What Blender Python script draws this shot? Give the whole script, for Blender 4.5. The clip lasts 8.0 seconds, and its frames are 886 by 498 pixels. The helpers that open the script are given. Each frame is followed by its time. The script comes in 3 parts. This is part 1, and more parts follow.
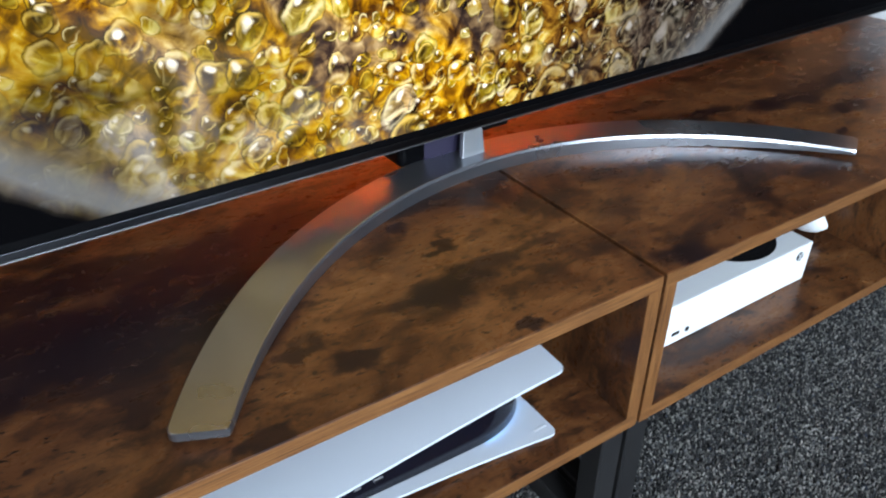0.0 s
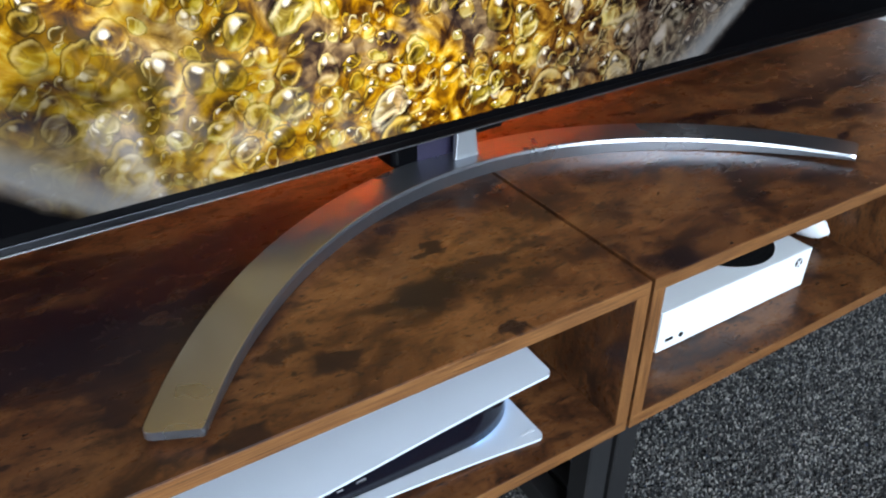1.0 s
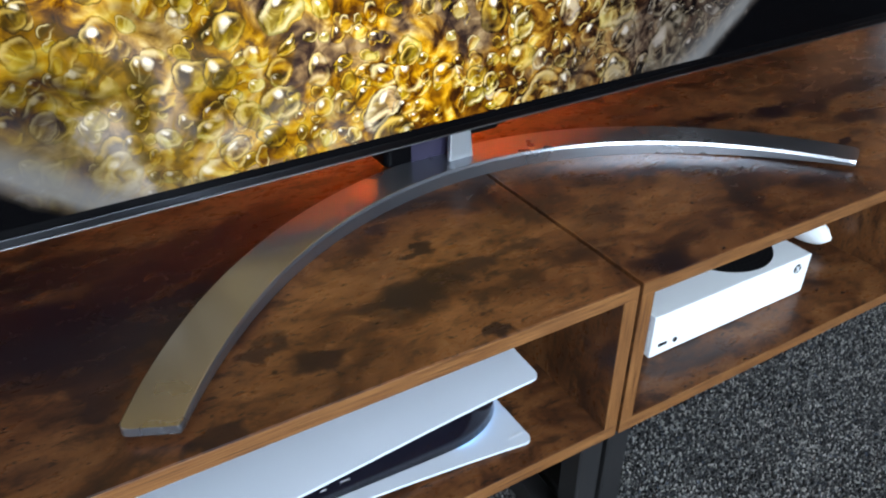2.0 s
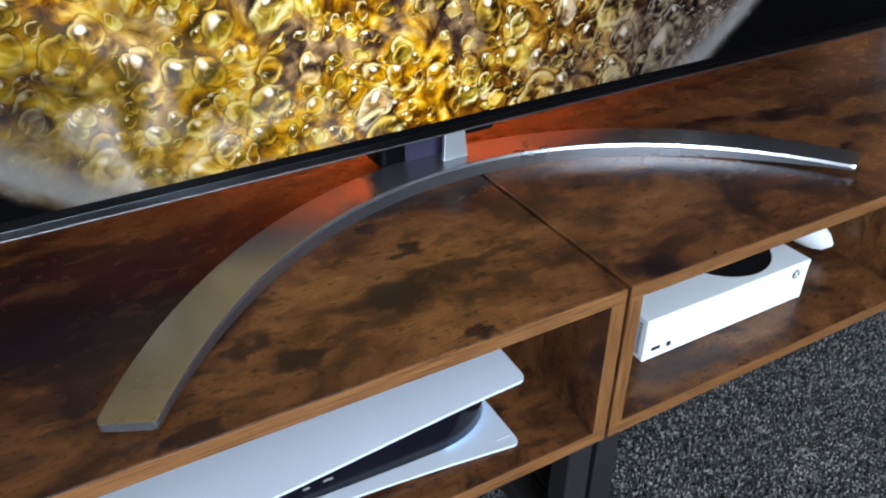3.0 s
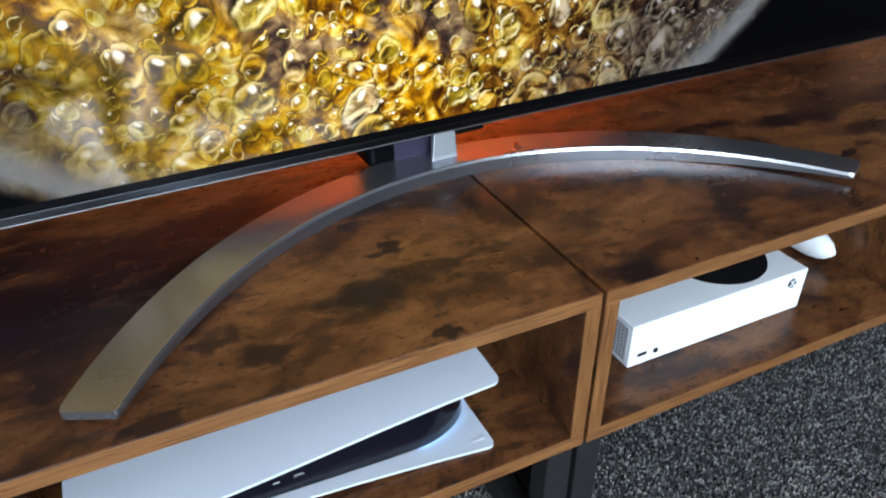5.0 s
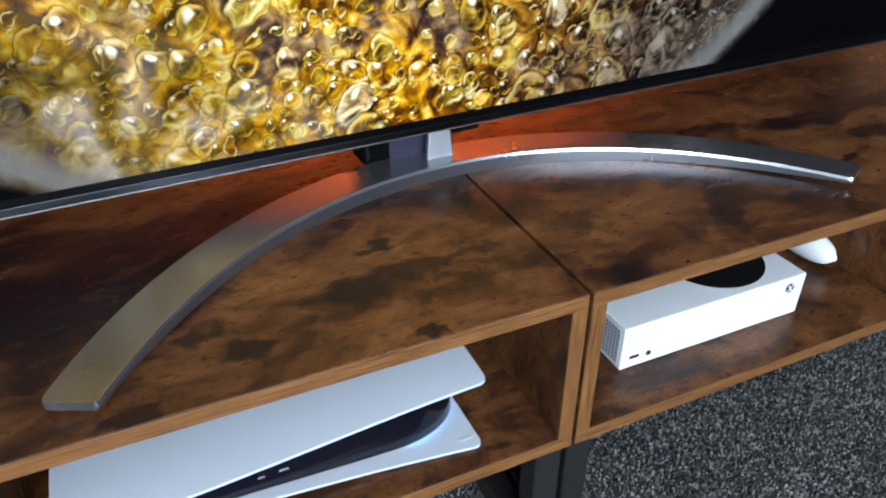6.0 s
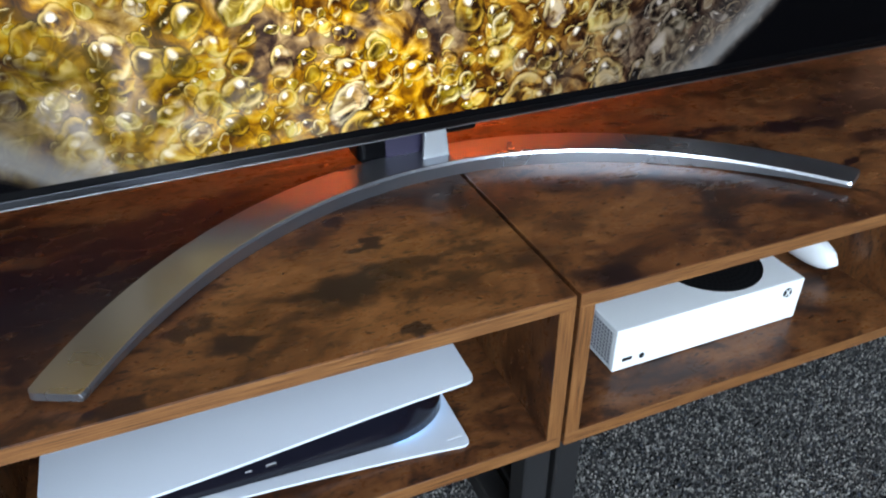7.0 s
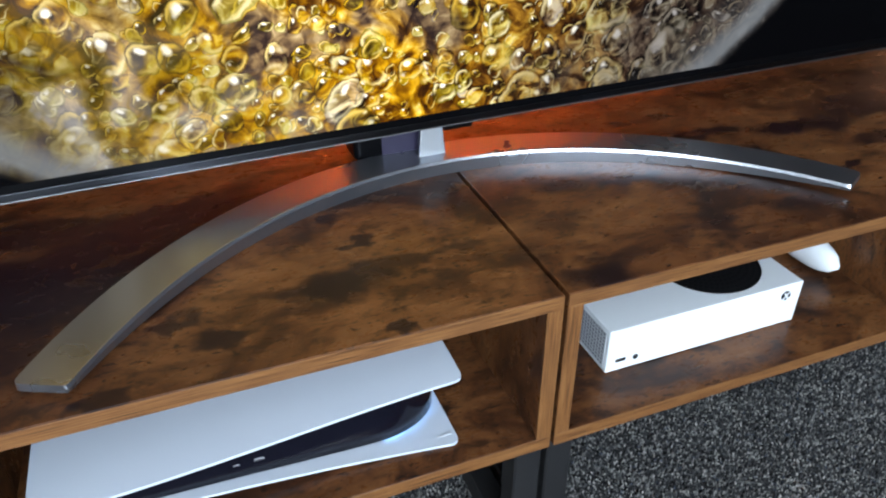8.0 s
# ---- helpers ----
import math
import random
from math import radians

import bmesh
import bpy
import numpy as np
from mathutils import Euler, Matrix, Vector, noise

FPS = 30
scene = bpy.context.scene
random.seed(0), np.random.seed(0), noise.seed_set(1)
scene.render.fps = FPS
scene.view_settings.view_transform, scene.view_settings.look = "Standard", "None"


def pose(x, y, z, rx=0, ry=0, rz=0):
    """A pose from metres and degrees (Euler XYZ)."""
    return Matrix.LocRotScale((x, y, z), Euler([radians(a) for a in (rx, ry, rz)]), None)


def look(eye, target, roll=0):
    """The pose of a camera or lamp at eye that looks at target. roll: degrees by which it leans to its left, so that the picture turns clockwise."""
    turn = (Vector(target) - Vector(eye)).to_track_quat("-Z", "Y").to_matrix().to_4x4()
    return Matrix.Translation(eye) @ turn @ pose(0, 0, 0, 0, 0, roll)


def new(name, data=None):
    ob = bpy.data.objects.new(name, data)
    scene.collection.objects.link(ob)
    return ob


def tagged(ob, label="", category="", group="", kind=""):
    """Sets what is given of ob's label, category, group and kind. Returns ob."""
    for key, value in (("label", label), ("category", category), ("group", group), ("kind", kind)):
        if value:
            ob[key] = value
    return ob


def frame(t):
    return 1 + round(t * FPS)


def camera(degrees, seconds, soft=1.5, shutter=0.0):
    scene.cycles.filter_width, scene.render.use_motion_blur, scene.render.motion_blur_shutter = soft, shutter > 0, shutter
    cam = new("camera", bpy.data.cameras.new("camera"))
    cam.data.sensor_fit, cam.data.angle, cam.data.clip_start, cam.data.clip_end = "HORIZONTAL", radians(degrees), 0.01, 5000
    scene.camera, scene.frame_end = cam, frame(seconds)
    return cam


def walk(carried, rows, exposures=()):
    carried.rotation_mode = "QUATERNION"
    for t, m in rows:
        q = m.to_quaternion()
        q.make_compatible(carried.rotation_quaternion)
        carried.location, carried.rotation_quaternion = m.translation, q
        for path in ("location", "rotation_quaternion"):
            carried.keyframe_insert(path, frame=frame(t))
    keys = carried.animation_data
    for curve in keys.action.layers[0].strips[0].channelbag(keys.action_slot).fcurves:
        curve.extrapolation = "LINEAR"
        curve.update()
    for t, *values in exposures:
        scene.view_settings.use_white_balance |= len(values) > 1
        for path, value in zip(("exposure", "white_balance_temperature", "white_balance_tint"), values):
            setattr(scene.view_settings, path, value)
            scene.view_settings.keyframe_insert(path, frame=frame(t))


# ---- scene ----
cam = camera(63.2, 8.0, soft=2.1)
PATH = [
    (0, (-0.47, -0.354, 0.781), (0.435, 1.07, -0.293), -0.3),
    (0.5, (-0.459, -0.36, 0.78), (0.431, 1.076, -0.291), -0.3),
    (1, (-0.446, -0.366, 0.781), (0.424, 1.081, -0.291), -0.4),
    (1.5, (-0.435, -0.372, 0.78), (0.418, 1.086, -0.29), -0.4),
    (3, (-0.4, -0.388, 0.78), (0.399, 1.099, -0.291), -0.3),
    (3.5, (-0.389, -0.393, 0.781), (0.392, 1.103, -0.292), -0.3),
    (4, (-0.377, -0.399, 0.781), (0.383, 1.107, -0.293), -0.3),
    (4.5, (-0.366, -0.405, 0.78), (0.376, 1.111, -0.292), -0.4),
    (6, (-0.332, -0.422, 0.78), (0.352, 1.12, -0.294), -0.3),
    (6.5, (-0.32, -0.428, 0.78), (0.342, 1.124, -0.295), -0.3),
    (7, (-0.309, -0.434, 0.781), (0.332, 1.126, -0.295), -0.3),
    (7.5, (-0.297, -0.439, 0.78), (0.323, 1.129, -0.295), -0.4),
    (8, (-0.286, -0.444, 0.781), (0.312, 1.13, -0.298), -0.4),
]
walk(cam, [(t, look(eye, target, roll)) for t, eye, target, roll in PATH])

# ---- world, sun and large lights ----
world = bpy.data.worlds.new("world")
scene.world = world
world.use_nodes = True
wn, wl = world.node_tree.nodes, world.node_tree.links
sky = wn.new("ShaderNodeTexSky")
sky.sky_type, sky.sun_disc = "NISHITA", False
sky.sun_elevation, sky.sun_rotation = radians(38), radians(333)
wn["Background"].inputs["Strength"].default_value = 0.1
wl.new(sky.outputs[0], wn["Background"].inputs["Color"])

sun = new("sun", bpy.data.lights.new("sun", "SUN"))
sun.data.energy, sun.data.angle, sun.data.color = 1.0, radians(10), (1, 0.95, 0.88)
sun.matrix_basis = look((-3, 6, 5), (0, 0, 0))

day = new("window_daylight", bpy.data.lights.new("window_daylight", "AREA"))
day.data.shape, day.data.size, day.data.size_y = "RECTANGLE", 2.05, 1.15
day.data.energy, day.data.color = 240, (0.74, 0.87, 1.0)
day.matrix_basis = look((-0.65, -3.02, 1.32), (-0.65, 0.0, 1.32))


# ---- materials ----
class Nodes:
    """A material under construction: short calls for its nodes."""

    def __init__(self, name):
        self.mat = bpy.data.materials.new(name)
        self.mat.use_nodes = True
        self.n, self.l = self.mat.node_tree.nodes, self.mat.node_tree.links
        self.b = self.n["Principled BSDF"]

    def put(self, socket, value):
        if isinstance(value, bpy.types.NodeSocket):
            self.l.new(value, socket)
        elif value is not None:
            socket.default_value = value

    def at(self):
        return self.n.new("ShaderNodeNewGeometry").outputs["Position"]

    def local(self):
        return self.n.new("ShaderNodeTexCoord").outputs["Object"]

    def random(self):
        return self.n.new("ShaderNodeObjectInfo").outputs["Random"]

    def island(self):
        return self.n.new("ShaderNodeNewGeometry").outputs["Random Per Island"]

    def scaled(self, v, s, off=(0, 0, 0)):
        m = self.n.new("ShaderNodeMapping")
        self.put(m.inputs["Vector"], v)
        m.inputs["Scale"].default_value, m.inputs["Location"].default_value = s, off
        return m.outputs[0]

    def noise(self, v, scale, detail=4.0, rough=0.55, distort=0.0):
        t = self.n.new("ShaderNodeTexNoise")
        self.put(t.inputs["Vector"], v)
        for k, x in (("Scale", scale), ("Detail", detail), ("Roughness", rough), ("Distortion", distort)):
            t.inputs[k].default_value = x
        return t.outputs["Fac"]

    def voronoi(self, v, scale, feature="F1", rnd=1.0):
        t = self.n.new("ShaderNodeTexVoronoi")
        t.feature = feature
        self.put(t.inputs["Vector"], v)
        t.inputs["Scale"].default_value, t.inputs["Randomness"].default_value = scale, rnd
        return t

    def ramp(self, fac, *stops, mode="LINEAR"):
        r = self.n.new("ShaderNodeValToRGB")
        r.color_ramp.interpolation = mode
        e = r.color_ramp.elements
        while len(e) < len(stops):
            e.new(0.5)
        for el, (p, c) in zip(e, stops):
            el.position = p
            el.color = (*c, 1) if isinstance(c, tuple) else (c, c, c, 1)
        self.put(r.inputs["Fac"], fac)
        return r.outputs["Color"]

    def mix(self, fac, a, b, mode="MIX"):
        m = self.n.new("ShaderNodeMix")
        m.data_type, m.blend_type = "RGBA", mode
        for s, x in ((m.inputs["Factor"], fac), (m.inputs[6], a), (m.inputs[7], b)):
            self.put(s, (*x, 1) if isinstance(x, tuple) else x)
        return m.outputs[2]

    def math(self, op, a, b=None, clamp=False):
        m = self.n.new("ShaderNodeMath")
        m.operation, m.use_clamp = op, clamp
        self.put(m.inputs[0], a)
        self.put(m.inputs[1], b)
        return m.outputs[0]

    def vec(self, op, a, b=None):
        m = self.n.new("ShaderNodeVectorMath")
        m.operation = op
        self.put(m.inputs[0], a)
        self.put(m.inputs[1], b)
        return m

    def bump(self, height, strength, dist=0.001):
        m = self.n.new("ShaderNodeBump")
        m.inputs["Strength"].default_value, m.inputs["Distance"].default_value = strength, dist
        self.put(m.inputs["Height"], height)
        self.l.new(m.outputs[0], self.b.inputs["Normal"])

    def set(self, **kw):
        for k, v in kw.items():
            k = {"color": "Base Color", "rough": "Roughness", "metal": "Metallic", "coat": "Coat Weight", "coat_rough": "Coat Roughness",
                 "glow": "Emission Color", "power": "Emission Strength", "spec": "Specular IOR Level", "aniso": "Anisotropic", "ior": "IOR"}[k]
            self.put(self.b.inputs[k], (*v, 1) if isinstance(v, tuple) else v)
        return self.mat


# dark knots and smudges of the printed board, plus painted shade left of and behind the foot: x, y, half length, half
# width, strength
STAINS_AND_SHADE = [
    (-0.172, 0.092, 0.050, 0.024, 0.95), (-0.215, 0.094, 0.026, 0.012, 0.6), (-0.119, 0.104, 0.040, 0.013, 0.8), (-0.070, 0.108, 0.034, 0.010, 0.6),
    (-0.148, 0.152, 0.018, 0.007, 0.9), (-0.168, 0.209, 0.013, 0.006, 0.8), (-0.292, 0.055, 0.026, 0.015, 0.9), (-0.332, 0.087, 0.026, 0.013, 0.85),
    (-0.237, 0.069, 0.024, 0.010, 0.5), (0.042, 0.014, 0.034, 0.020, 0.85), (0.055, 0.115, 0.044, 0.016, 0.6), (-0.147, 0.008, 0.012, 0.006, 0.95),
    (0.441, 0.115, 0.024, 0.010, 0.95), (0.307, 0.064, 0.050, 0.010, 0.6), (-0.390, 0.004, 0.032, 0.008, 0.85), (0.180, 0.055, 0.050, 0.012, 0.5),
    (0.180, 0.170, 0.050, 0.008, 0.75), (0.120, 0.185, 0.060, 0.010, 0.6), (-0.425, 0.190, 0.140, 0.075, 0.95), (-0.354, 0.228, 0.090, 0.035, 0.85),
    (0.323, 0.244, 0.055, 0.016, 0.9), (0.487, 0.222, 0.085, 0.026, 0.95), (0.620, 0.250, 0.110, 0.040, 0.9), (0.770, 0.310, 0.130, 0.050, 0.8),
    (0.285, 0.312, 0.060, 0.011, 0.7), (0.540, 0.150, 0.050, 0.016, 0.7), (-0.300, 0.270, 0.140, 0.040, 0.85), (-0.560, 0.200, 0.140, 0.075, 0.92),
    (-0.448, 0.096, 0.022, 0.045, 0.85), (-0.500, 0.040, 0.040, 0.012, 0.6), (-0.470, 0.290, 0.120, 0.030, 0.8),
    # broad weak patches that paint the left front dimmer
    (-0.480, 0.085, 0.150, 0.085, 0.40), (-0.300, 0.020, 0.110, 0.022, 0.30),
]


def wood(name, turn=(1, 1, 1), stains_and_shade=()):
    """Rustic brown printed board; turn stretches the print along the board."""
    m = Nodes(name)
    v = m.scaled(m.at(), turn)
    warp = m.noise(m.scaled(v, (1, 1, 1), (3, 1, 2)), 7, 3)
    big = m.noise(m.scaled(v, (1.0, 1.4, 1.4)), 8.0, 8, 0.66, 0.7)
    mid = m.noise(m.scaled(v, (1.0, 1.9, 1.9), (5, 2, 1)), 24, 9, 0.74, 0.3)
    fine = m.noise(m.scaled(v, (1, 9, 9)), 60, 5, 0.7)
    streak = m.noise(m.scaled(v, (0.6, 6, 6), (1, 7, 3)), 26, 4, 0.65, 0.5)
    col = m.ramp(big, (0.35, (0.016, 0.0080, 0.0066)), (0.43, (0.052, 0.0190, 0.0085)), (0.50, (0.114, 0.0425, 0.0150)), (0.64, (0.180, 0.074, 0.026)))
    col = m.mix(m.ramp(mid, (0.36, 0.92), (0.48, 0.0)), col, (0.016, 0.008, 0.006))
    col = m.mix(m.ramp(mid, (0.55, 0.0), (0.70, 0.40)), col, (0.225, 0.100, 0.038))
    col = m.mix(m.ramp(streak, (0.28, 0.45), (0.42, 0.0)), col, (0.018, 0.009, 0.006))
    col = m.mix(m.ramp(fine, (0.30, 0.35), (0.70, 0.0)), col, (0.04, 0.018, 0.009))
    fleck = m.noise(m.scaled(v, (1, 2.8, 2.8), (2, 9, 4)), 75, 4, 0.6, 0.4)
    col = m.mix(m.ramp(fleck, (0.355, 0.92), (0.40, 0.0)), col, (0.012, 0.007, 0.006))
    col = m.mix(m.ramp(fleck, (0.66, 0.0), (0.74, 0.4)), col, (0.24, 0.13, 0.06))
    if stains_and_shade:
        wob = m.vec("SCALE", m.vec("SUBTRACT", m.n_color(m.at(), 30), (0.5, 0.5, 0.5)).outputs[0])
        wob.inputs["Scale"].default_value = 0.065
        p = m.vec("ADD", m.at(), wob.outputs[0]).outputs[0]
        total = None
        for x, y, a, b, s in stains_and_shade:
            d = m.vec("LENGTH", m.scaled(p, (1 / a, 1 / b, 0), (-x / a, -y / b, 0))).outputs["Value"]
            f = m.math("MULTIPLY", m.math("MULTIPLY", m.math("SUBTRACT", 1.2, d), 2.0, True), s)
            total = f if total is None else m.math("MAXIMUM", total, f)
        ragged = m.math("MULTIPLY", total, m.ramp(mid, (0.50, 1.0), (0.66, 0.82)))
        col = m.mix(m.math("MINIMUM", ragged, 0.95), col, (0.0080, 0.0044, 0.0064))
    grain = m.math("ADD", m.math("MULTIPLY", streak, 0.7), m.math("MULTIPLY", fine, 0.5))
    m.bump(grain, 0.22, 0.0006)
    return m.set(color=col, rough=m.ramp(mid, (0.3, 0.34), (0.7, 0.24)), ior=1.33)


def n_color(self, v, scale):
    t = self.n.new("ShaderNodeTexNoise")
    self.put(t.inputs["Vector"], v)
    t.inputs["Scale"].default_value, t.inputs["Detail"].default_value = scale, 5
    return t.outputs["Color"]


Nodes.n_color = n_color


def banding(name, along):
    """Light brown edge tape with fine lines along the board."""
    m = Nodes(name)
    s = [230, 230, 230]
    s["xyz".index(along)] = 4
    v = m.scaled(m.at(), tuple(s))
    lines = m.noise(v, 3.2, 4, 0.7, 0.2)
    blot = m.noise(m.at(), 9, 4)
    col = m.ramp(lines, (0.36, (0.036, 0.013, 0.0050)), (0.47, (0.140, 0.055, 0.0165)), (0.60, (0.225, 0.103, 0.034)))
    col = m.mix(m.ramp(blot, (0.35, 0.4), (0.6, 0.0)), col, (0.12, 0.05, 0.02))
    m.bump(lines, 0.15, 0.0004)
    return m.set(color=col, rough=0.42)


def plain(name, color, rough=0.5, metal=0.0, bump=0.05, scale=300, vary=0.12, **kw):
    m = Nodes(name)
    a = m.noise(m.local(), scale, 3)
    b = m.noise(m.local(), 6, 4)
    dark = tuple(c * (1 - vary) for c in color)
    col = m.mix(m.ramp(b, (0.35, 0.0), (0.65, 1.0)), dark, color)
    m.bump(a, bump, 0.0004)
    return m.set(color=col, rough=m.math("ADD", m.math("MULTIPLY", b, 0.12), rough - 0.06), metal=metal, **kw)


WOOD_TOP = wood("rustic_top", (1, 1, 1), STAINS_AND_SHADE)
WOOD_IN = wood("rustic_board")
WOOD_UP = wood("rustic_upright", (1.5, 1.5, 0.75))
TAPE_X, TAPE_Z = banding("edge_tape_long", "x"), banding("edge_tape_upright", "z")
BLACK_STEEL = plain("black_powder_coat", (0.012, 0.012, 0.013), 0.5, 0.0, 0.15, 900)
BEZEL = plain("gloss_black_bezel", (0.002, 0.002, 0.0025), 0.30, 0.0, 0.02, 500, ior=1.15)
BACK_PLASTIC = plain("dark_back_plastic", (0.018, 0.018, 0.02), 0.6)
WHITE_PLASTIC = plain("white_plastic", (0.74, 0.78, 0.82), 0.45, 0.0, 0.08, 1500, 0.03)
SHELL_WHITE = plain("white_shell", (0.54, 0.59, 0.67), 0.42, 0.0, 0.10, 1800, 0.03)
GLOSS_BLACK = plain("piano_black", (0.004, 0.004, 0.008), 0.10, 0.0, 0.0, 500, ior=1.36)
MATT_BLACK = plain("matt_black", (0.007, 0.007, 0.008), 0.6, 0.0, 0.2, 700, ior=1.25)
PORT_METAL = plain("port_metal", (0.22, 0.22, 0.24), 0.3, 1.0)
PALE_MARK = plain("pale_grey_mark", (0.62, 0.65, 0.70), 0.5)
HOLE_GREY = plain("vent_hole_grey", (0.16, 0.18, 0.21), 0.7)
VENT_HOLE = plain("vent_hole_black", (0.004, 0.004, 0.005), 0.7, ior=1.25)
BRACKET_LIT = plain("bracket_lit_plastic", (0.022, 0.019, 0.042), 0.40, 0.0, 0.03, 700)
CHIN = plain("dark_metal_chin", (0.036, 0.037, 0.042), 0.30, 1.0, 0.03, 700)
TRIM_SILVER = plain("silver_trim", (0.22, 0.22, 0.235), 0.45, 1.0)


def brushed(name):
    """Fine satin metal, its gloss and tone drifting softly along the piece."""
    m = Nodes(name)
    b = m.noise(m.local(), 9, 3)
    return m.set(color=m.mix(b, (0.285, 0.30, 0.34), (0.325, 0.345, 0.385)), metal=0.93, rough=m.math("ADD", m.math("MULTIPLY", b, 0.06), 0.25))


STEEL = brushed("brushed_aluminium")
SATIN = plain("satin_aluminium", (0.44, 0.47, 0.50), 0.5, 1.0, 0.05, 900)


def wall_paint(name, color):
    m = Nodes(name)
    a, b = m.noise(m.at(), 220, 4), m.noise(m.at(), 1.6, 5)
    m.bump(a, 0.12, 0.001)
    return m.set(color=m.mix(m.ramp(b, (0.3, 0.0), (0.7, 1.0)), tuple(c * 0.93 for c in color), color), rough=0.75)


WALL = wall_paint("wall_paint", (0.62, 0.60, 0.57))
WALL_WARM = wall_paint("terracotta_paint", (0.56, 0.23, 0.095))
WALL_DIMMED = wall_paint("dimmed_wall", (0.09, 0.092, 0.10))
CEILING = wall_paint("ceiling_paint", (0.80, 0.80, 0.79))
FRAME_WHITE = plain("window_white", (0.78, 0.78, 0.77), 0.4)


def carpet(name, tuft):
    m = Nodes(name)
    r = m.island() if tuft else m.voronoi(m.at(), 260).outputs["Color"]
    patch = m.noise(m.at(), 9, 5, 0.6)
    hue = m.noise(m.at(), 150, 2)
    col = m.ramp(r, (0.0, (0.026, 0.026, 0.028)), (0.40, (0.050, 0.049, 0.050)), (0.62, (0.100, 0.099, 0.098)), (0.84, (0.205, 0.200, 0.192)), (1.0, (0.33, 0.32, 0.30)))
    col = m.mix(m.ramp(hue, (0.62, 0.0), (0.72, 0.5)), col, (0.05, 0.075, 0.13))
    col = m.mix(m.ramp(patch, (0.35, 0.35), (0.6, 0.0)), col, (0.018, 0.019, 0.022))
    # the bare floor has no pile, so shade between tufts is mixed in
    if not tuft:
        col = m.mix(0.72, col, (0.022, 0.023, 0.026))
    m.bump(m.noise(m.at(), 900, 3), 0.5, 0.001)
    return m.set(color=col, rough=0.95, spec=0.1)


CARPET, TUFT = carpet("carpet_backing", False), carpet("carpet_tufts", True)


def screen_picture():
    """A lit picture of golden oil beads in a round glass, on black."""
    m = Nodes("lit_screen")
    v = m.local()
    sep = m.n.new("ShaderNodeSeparateXYZ")
    m.put(sep.inputs[0], v)
    across, up = sep.outputs[0], sep.outputs[2]
    join = m.n.new("ShaderNodeCombineXYZ")
    m.put(join.inputs[0], across)
    m.put(join.inputs[1], up)
    flat = join.outputs[0]

    def warped(scale, amount):
        w = m.vec("MULTIPLY", m.vec("SUBTRACT", m.n_color(flat, scale), (0.5, 0.5, 0.5)).outputs[0], (amount, amount, 0))
        return m.vec("ADD", flat, w.outputs[0]).outputs[0]

    def split(c):
        t = m.n.new("ShaderNodeSeparateColor")
        m.put(t.inputs[0], c)
        return t.outputs

    # liquid between the beads: swirls of amber, olive, pale glints and dark gaps
    swirl = m.noise(warped(10, 0.08), 15, 5, 0.58, 1.6)
    fine = m.noise(warped(20, 0.035), 38, 2.5, 0.5, 1.4)
    pool = m.noise(m.scaled(flat, (1, 1.2, 1), (2, 5, 0)), 7, 4, 0.6, 0.6)
    tone = m.math("ADD", m.math("MULTIPLY", swirl, 0.55), m.math("MULTIPLY", fine, 0.45))
    gold = m.ramp(tone, (0.34, (0.035, 0.018, 0.012)), (0.43, (0.19, 0.085, 0.008)), (0.49, (0.48, 0.26, 0.008)), (0.55, (0.80, 0.50, 0.020)), (0.62, (1.0, 0.80, 0.22)), (0.70, (1.2, 1.1, 0.85)))
    pale = m.ramp(tone, (0.34, (0.025, 0.018, 0.030)), (0.44, (0.13, 0.10, 0.10)), (0.52, (0.40, 0.31, 0.24)), (0.60, (0.72, 0.60, 0.47)), (0.70, (1.1, 1.05, 1.0)))
    col = m.mix(m.ramp(pool, (0.54, 0.0), (0.62, 0.8)), gold, pale)
    col = m.mix(m.ramp(pool, (0.37, 0.85), (0.45, 0.0)), col, m.mix(1.0, col, (0.30, 0.24, 0.24), "MULTIPLY"))

    def beads(col, scale, off, keep, size, clear, warp):
        """Round drops: a dark outline, a bright rim, a lens-like inside and small glints."""
        at = m.scaled(warp, (1, 1, 1), off)
        f1 = m.voronoi(at, scale, rnd=0.85)
        f1.voronoi_dimensions = "2D"
        own = split(f1.outputs["Color"])
        rel = m.vec("SUBTRACT", at, f1.outputs["Position"]).outputs[0]
        radius = m.math("MULTIPLY", m.math("ADD", m.math("MULTIPLY", own[1], 0.5), 0.5), size)
        u = m.math("DIVIDE", f1.outputs["Distance"], radius)
        tilt = m.vec("DOT_PRODUCT", rel, (-0.55 * scale, 0.83 * scale, 0)).outputs["Value"]
        tilt = m.math("DIVIDE", tilt, radius)
        there = m.ramp(own[0], (keep, 0.0), (keep + 0.02, 1.0))
        inside = m.math("MULTIPLY", m.ramp(u, (0.94, 1.0), (1.0, 0.0)), there)
        depth = m.math("ADD", m.math("MULTIPLY", tilt, -0.20), m.math("ADD", m.math("MULTIPLY", m.math("SUBTRACT", fine, 0.5), 2.3), m.math("ADD", m.math("MULTIPLY", own[2], 0.34), 0.22)))
        amber = m.ramp(depth, (0.10, (0.030, 0.014, 0.006)), (0.28, (0.20, 0.085, 0.005)), (0.44, (0.55, 0.30, 0.006)), (0.60, (0.90, 0.62, 0.020)), (0.80, (1.1, 0.95, 0.35)))
        lime = m.ramp(depth, (0.10, (0.035, 0.026, 0.008)), (0.32, (0.21, 0.155, 0.010)), (0.55, (0.56, 0.46, 0.030)), (0.80, (0.95, 0.92, 0.42)))
